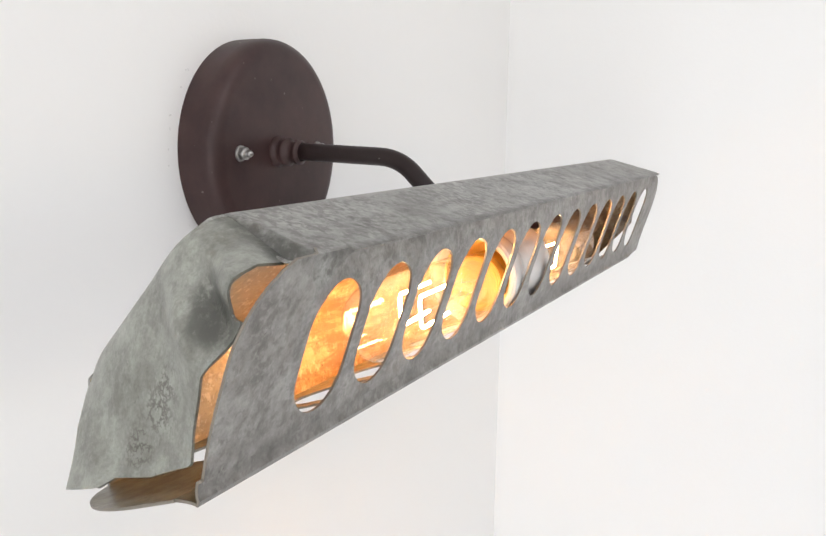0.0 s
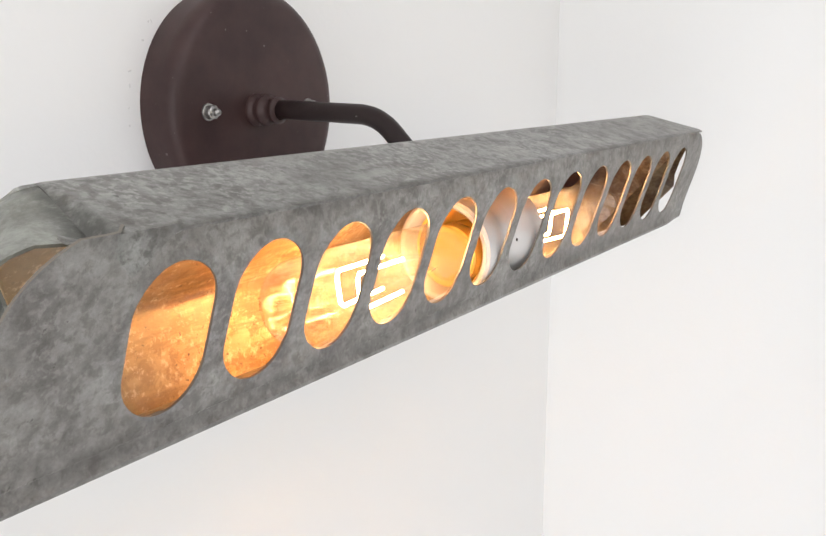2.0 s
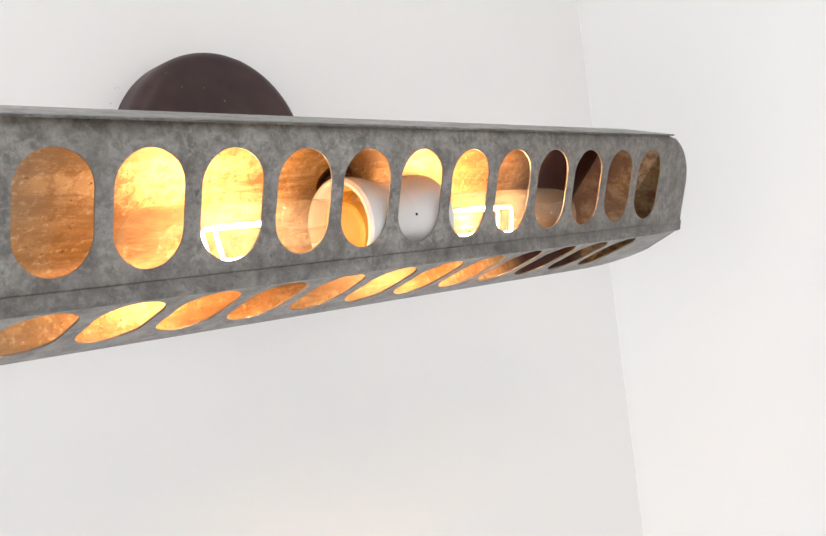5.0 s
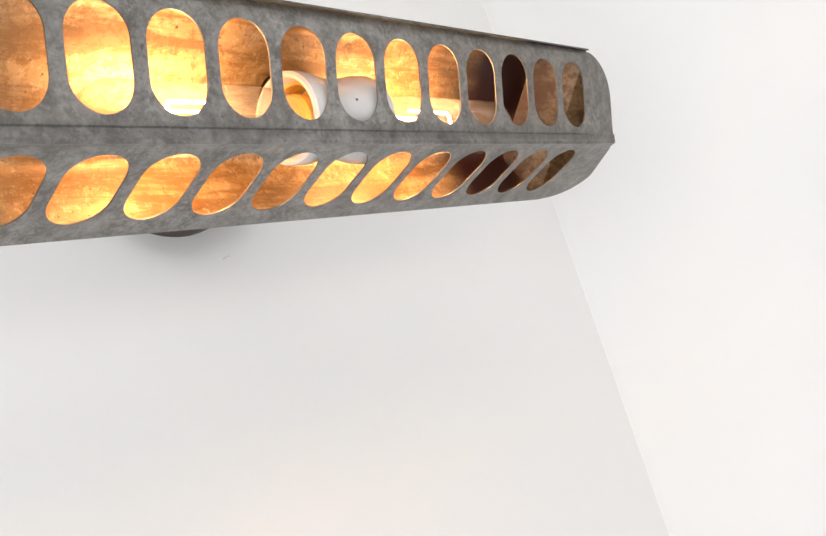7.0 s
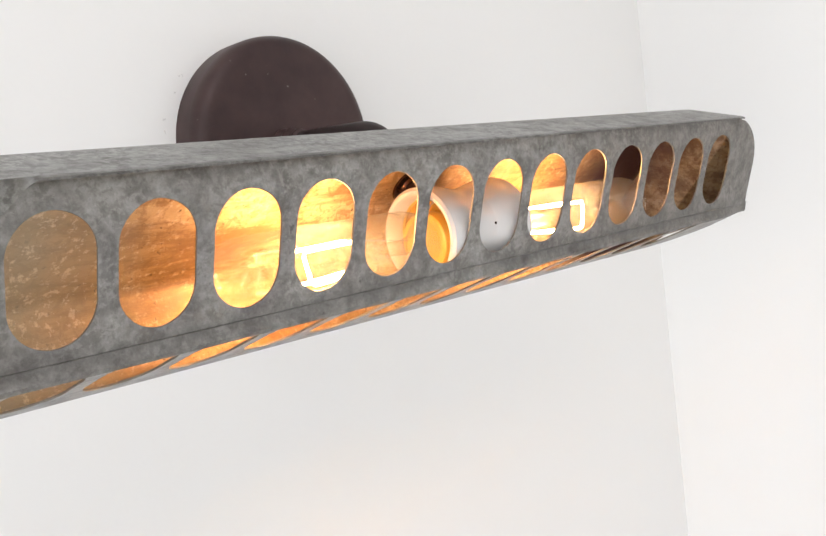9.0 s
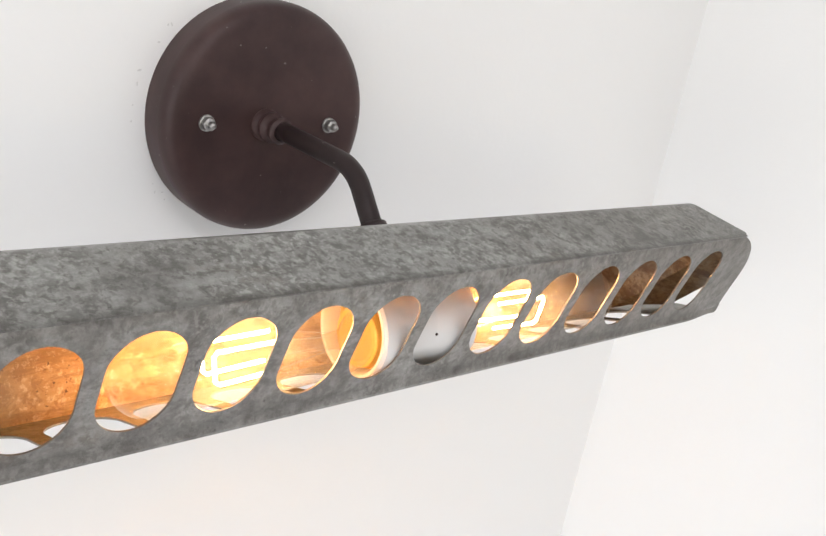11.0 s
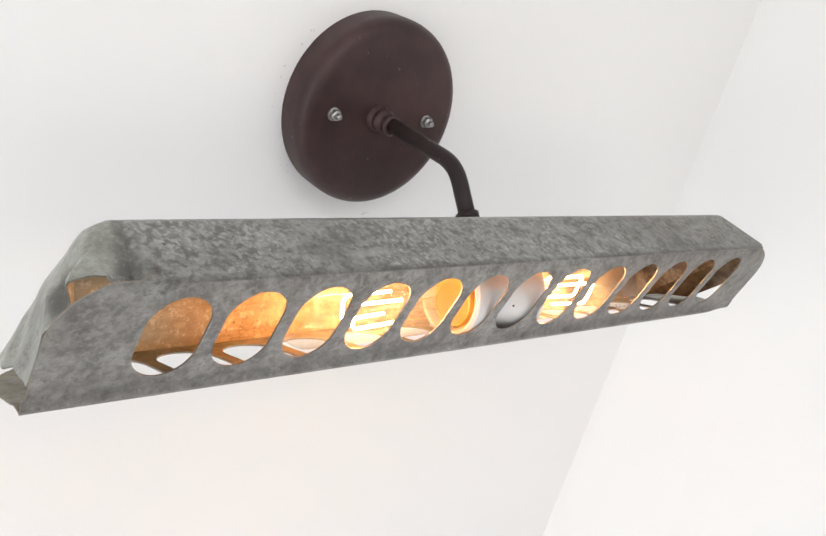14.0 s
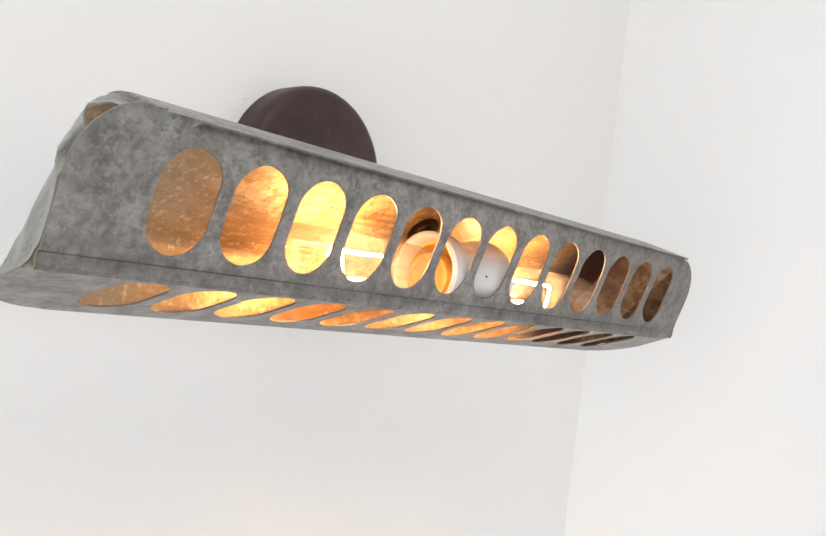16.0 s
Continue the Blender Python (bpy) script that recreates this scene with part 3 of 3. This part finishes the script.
def end_plate(side):
    """A flared end of the trough: folded sheet, torn open along the guard on the worn end."""
    if side < 0:
        front = [(0, 0.0045), (0.0008, 0.0016), (0.0020, 0.0), (0.0041, -0.0019), (0.0246, -0.0122), (0.0248, -0.0090), (0.0251, -0.0050), (0.0262, -0.0020), (0.0280, 0.0008), (0.0303, 0.0032), (0.0324, 0.0024), (0.0334, 0.0010), (0.0345, 0.0010), (0.0352, 0.0090), (0.0356, 0.0178), (0.0436, 0.0300), (0.0495, 0.0355)]
        rear = [(0, 0.0670), (0.0012, 0.0700), (0.0041, 0.0732), (0.009, 0.0765), (0.017, 0.0815), (0.0250, 0.0870), (0.0340, 0.0700), (0.0346, 0.0665), (0.0425, 0.0540), (0.048, 0.0405), (0.05, 0.0360)]
        top = 0.0495
    else:
        front = [(0, 0.0045), (0.0008, 0.0016), (0.0020, 0.0), (0.0041, -0.0019), (0.0281, -0.0135), (0.0300, -0.0030), (0.0330, 0.0100), (0.0360, 0.0200), (0.0400, 0.0280)]
        rear = [(0, 0.0670), (0.0012, 0.0703), (0.0041, 0.0741), (0.0280, 0.0900), (0.0310, 0.0790), (0.0400, 0.0640)]
        top = 0.040
    rows, cols, polys, grid = 180, 30, [], []
    for r in range(rows + 1):
        h = top * r / rows
        a, b = table(front, h), table(rear, h)
        if side < 0 and h > 0.0246:
            a = sum(table(front, h + 0.00025 * k) for k in (-2, -1, 0, 1, 2)) / 5
        line = []
        for c in range(cols + 1):
            w = a + (b - a) * c / cols
            if side < 0:
                u = max(0.0, w - table(FRONT_EDGE, h))
                x = end_x(w, h)
                x -= 0.0022 * min(1.0, max(0.0, (w - 0.0665) / 0.004)) * h / 0.03
                x -= 0.0055 * math.exp(-(((w - 0.018) / 0.007) ** 2) - ((h - 0.02) / 0.014) ** 2)
                x += 0.0030 * math.exp(-(((w - 0.0080) / 0.005) ** 2) - ((h - 0.030) / 0.009) ** 2)
                x += 0.0010 * math.sin(w * 90) * math.sin(h * 120) * min(1.0, u / 0.01)
                dip = groove(x, h) * min(1.0, h / 0.022) * max(0.0, 1 - u / 0.010)
            else:
                dip = 0.0
                x = 0.2092 + 0.57 * h + 1.5 * max(0.0, h - 0.0285)  # the tongue flares further out
            line.append(wh(x, w + dip * 0.9, h + dip * 0.44))
        grid.append(line)
    for r in range(rows):
        for c in range(cols):
            p = [grid[r][c], grid[r][c + 1], grid[r + 1][c + 1], grid[r + 1][c]]
            polys.append(p if side < 0 else p[::-1])
    return shell(polys, 0.0008)


def along_x(x, y, z, sign=1):
    """Lays a lathe's axis along the shade."""
    return Matrix.Translation((x, y, z)) @ pose(0, 0, 0, 0, 90 * sign, 0)


AXIS_Y, AXIS_Z, MIDDLE = 0.0266, -0.0123, 0.0040
SOCKET_Y, SOCKET_Z = 0.0276, -0.0096


def build_shade():
    part("guard", guard(), [GUARD_STEEL, AGED, EDGE], lamp, "slotted grey galvanised guard")
    part("trough", trough(), [STEEL, INSIDE, STEEL], lamp, "mottled galvanised trough, rusty inside")
    part("end_plate", end_plate(-1), [END_STEEL, INSIDE, END_STEEL], lamp, "dented galvanised end plate")
    part("end_plate", end_plate(1), [END_STEEL, INSIDE, END_STEEL], lamp)
    # the double porcelain socket
    bm = bmesh.new()
    half = [(0.0, 0.008), (0.0150, 0.008), (0.0172, 0.014), (0.0180, 0.0295), (0.0190, 0.0308), (0.0205, 0.0310), (0.0218, 0.0298), (0.0222, 0.0270), (0.0219, 0.0205), (0.0204, 0.0140), (0.0192, 0.0085), (0.0189, 0.0)]
    for sign, short in ((1, 0.0075), (-1, 0.0)):
        lathe(bm, [(a, max(0.0, b - short)) if b else (a, b) for a, b in half[::-1]], along_x(MIDDLE, SOCKET_Y, SOCKET_Z, sign))
    bmesh.ops.remove_doubles(bm, verts=bm.verts, dist=1e-6)
    bmesh.ops.recalc_face_normals(bm, faces=bm.faces)
    socket = part("socket", bm, PORCELAIN, lamp, "double white porcelain socket")
    for sign, short in ((1, 0.0075), (-1, 0.0)):
        bm = bmesh.new()
        ribs = [(0.0166 - 0.0007 * (k % 2), 0.010 + 0.0019 * k) for k in range(8)]
        lathe(bm, [(0.0, 0.0095)] + ribs + [(0.0172, ribs[-1][1]), (0.0172, 0.010)], along_x(MIDDLE, SOCKET_Y, SOCKET_Z, sign) @ Matrix.Translation((0, 0, -short)))
        part("screw_shell", bm, BRASS, socket, "ribbed brass screw shell")
    bm = bmesh.new()
    d = Vector((0, -0.97, 0.10)).normalized()
    lathe(bm, [(0.0007, 0.0), (0.0006, 0.0003), (0, 0.0003)], Matrix.Translation(Vector((0.0042, SOCKET_Y, SOCKET_Z)) + d * 0.01885) @ d.to_track_quat("Z", "Y").to_matrix().to_4x4(), 12)
    part("chip", bm, DARK_NUT, socket, "small dark chip in the glaze")
    for sign, tip, short in ((-1, -0.1325, 0.0), (1, 0.1465, 0.0075)):
        bulb(sign, abs(tip - MIDDLE), short)
    # the nipple and nut that hold the socket to the trough
    bm = bmesh.new()
    foot = wh(-0.0095, 0.0335, 0.0)
    along = IN.to_track_quat("Z", "Y").to_matrix().to_4x4()
    m = Matrix.Translation(foot) @ along
    lathe(bm, [(0, 0.001), (0.0098, 0.001), (0.0098, 0.0022), (0.0070, 0.0026)] + [(0.0074 if k % 2 else 0.0064, 0.004 + 0.0016 * k) for k in range(5)] + [(0, 0.0115)], m, 28)
    part("nipple", bm, DARK_NUT, lamp, "dark threaded nipple and nut")


def bulb(sign, reach, short):
    def lay_x(x):
        return along_x(MIDDLE + sign * x, AXIS_Y, AXIS_Z, sign)

    r = 0.0155
    bm = bmesh.new()
    prof = [(0.0124, 0.0285 - short), (0.0128, 0.031 - short), (0.0143, 0.036 - short), (r, 0.042 - short), (r, reach - 0.013)]
    prof += [(r * math.cos(a), reach - 0.013 + 0.013 * math.sin(a)) for a in (math.pi / 2 * k / 10 for k in range(1, 10))] + [(0, reach)]
    lathe(bm, prof, lay_x(0), 40)
    glass = part("light_bulb", bm, GLASS, lamp, "clear tubular filament bulb, lit", limit=80)
    glass.visible_shadow = False
    bm = bmesh.new()
    lathe(bm, [(0, 0.004), (0.0128, 0.005)] + [(0.0134 - 0.0006 * (k % 2), 0.007 + 0.0018 * k) for k in range(9)] + [(0.0134, 0.0262 - short), (0.0131, 0.0282 - short), (0.0122, 0.0288 - short), (0, 0.0284 - short)], lay_x(0), 32)
    part("screw_base", bm, BRASS, glass, "brass screw base")
    bm = bmesh.new()
    lathe(bm, [(0.0105, 0.0290 - short), (0.0085, 0.0315 - short), (0.0050, 0.0345 - short), (0.0032, 0.042), (0.0030, 0.060), (0.0, 0.061)], lay_x(0), 24)
    part("glass_stem", bm, GLASS, glass, "glass stem")
    bm = bmesh.new()
    x = lambda k: MIDDLE + sign * k  # noqa: E731
    far, near = (0.098, 0.070) if sign < 0 else (0.087, 0.054)
    for dy in (-0.0045, 0.0045):
        tube(bm, [(x(near), AXIS_Y + dy, AXIS_Z + 0.0065), (x(far), AXIS_Y + dy, AXIS_Z + 0.006), (x(far + 0.001), AXIS_Y + dy, AXIS_Z + 0.004), (x(far - 0.001), AXIS_Y + dy, AXIS_Z - 0.006), (x(far - 0.003), AXIS_Y + dy, AXIS_Z - 0.0075), (x(near), AXIS_Y + dy, AXIS_Z - 0.006)], 0.0007, 8)
    part("filament", bm, GLOW, glass, "glowing filament", limit=80)
    bm = bmesh.new()
    for dy in (-0.0045, 0.0045):
        for dz in (0.0065, -0.006):
            tube(bm, [(x(0.04), AXIS_Y + dy * 0.4, AXIS_Z + dz * 0.4), (x(near), AXIS_Y + dy, AXIS_Z + dz)], 0.00013, 6)
    part("support_wire", bm, NUT, glass, "fine support wires")


def build_mount():
    out = Matrix.Translation(BASE) @ pose(0, 0, 0, 90, 0, 0)  # z points from the wall into the room
    bm = bmesh.new()
    prof = [(0.0606, 0.0), (0.0609, 0.009), (0.0610, 0.014)] + [tuple(p.xy) for p in arc((0.0610, 0.0145, 0), (0.0607, 0.0238, 0), (0.0520, 0.0242, 0), 10)] + [(0.02, 0.0244), (0, 0.0244)]
    lathe(bm, prof, out, 96)
    part("canopy", bm, BRONZE, lamp, "round dark bronze wall canopy", shade=False, limit=60)
    for x in (-0.0404, 0.0351):
        at = out @ Matrix.Translation((x, -0.0004, -0.0024)) @ Matrix.Diagonal((0.88, 0.88, 1, 1))
        nut = part("mounting_nut", lathe(bmesh.new(), [(0.0037, 0.0278), (0.0042, 0.0280), (0.0042, 0.0303), (0.0037, 0.0312), (0.0, 0.0312)], at, 6), NUT, lamp, "small hexagonal zinc nut on a stud", shade=False)
        part("washer", lathe(bmesh.new(), [(0.0048, 0.0266), (0.0048, 0.0276), (0.0046, 0.0278), (0.0, 0.0278)], at, 24), NUT, nut, "flat zinc washer", shade=False)
        part("stud", lathe(bmesh.new(), [(0.0021, 0.031), (0.0021, 0.0318), (0.0019, 0.0320), (0.0021, 0.0323), (0.0021, 0.0333), (0.0014, 0.0345), (0, 0.0346)], at, 16), NUT, nut, "threaded stud end", shade=False)
    ax = -0.0062
    bm = bmesh.new()
    lathe(bm, [(0.0082, 0.0266), (0.0084, 0.0285), (0.0070, 0.0295), (0.0066, 0.0315), (0.0076, 0.0322), (0.0078, 0.0350), (0.0060, 0.0360), (0.0058, 0.0400), (0.0068, 0.0406), (0.0068, 0.0422), (0.0047, 0.0430)], out @ Matrix.Translation((ax, -0.0006, -0.0024)), 32)
    part("coupling", bm, BRONZE, lamp, "stepped bronze coupling", shade=False)
    a, c = Vector((0.0098, 0.150, 0.0443)), Vector((0.0086, 0.0835, 0.0430))
    foot = SHADE @ wh(0.0026, 0.036, 0.0) - Vector((0, 0, Z0))
    d0, d1 = (a - c).normalized(), (foot - c).normalized()
    path = [a + (c + d0 * 0.012 - a) * k / 4 for k in range(4)] + arc(c + d0 * 0.012, c, c + d1 * 0.012, 10) + [foot]
    bm = tube(bmesh.new(), [p + Vector((0, 0, Z0)) for p in path], 0.0048, 24)
    part("arm", bm, DARK_BRONZE, lamp, "bent dark bronze tube arm", shade=False, limit=60)
    bm = bmesh.new()
    along = d1.to_track_quat("Z", "Y").to_matrix().to_4x4()
    m = Matrix.Translation(foot + Vector((0, 0, Z0))) @ along
    lathe(bm, [(0.0095, -0.001), (0.0095, -0.005), (0.0062, -0.0060), (0.0059, -0.0120), (0.0066, -0.0126), (0.0067, -0.0156), (0.0048, -0.0163)], m, 32)
    part("collar", bm, DARK_BRONZE, lamp, "bronze collar on the trough", shade=False)


build_shade()
build_mount()
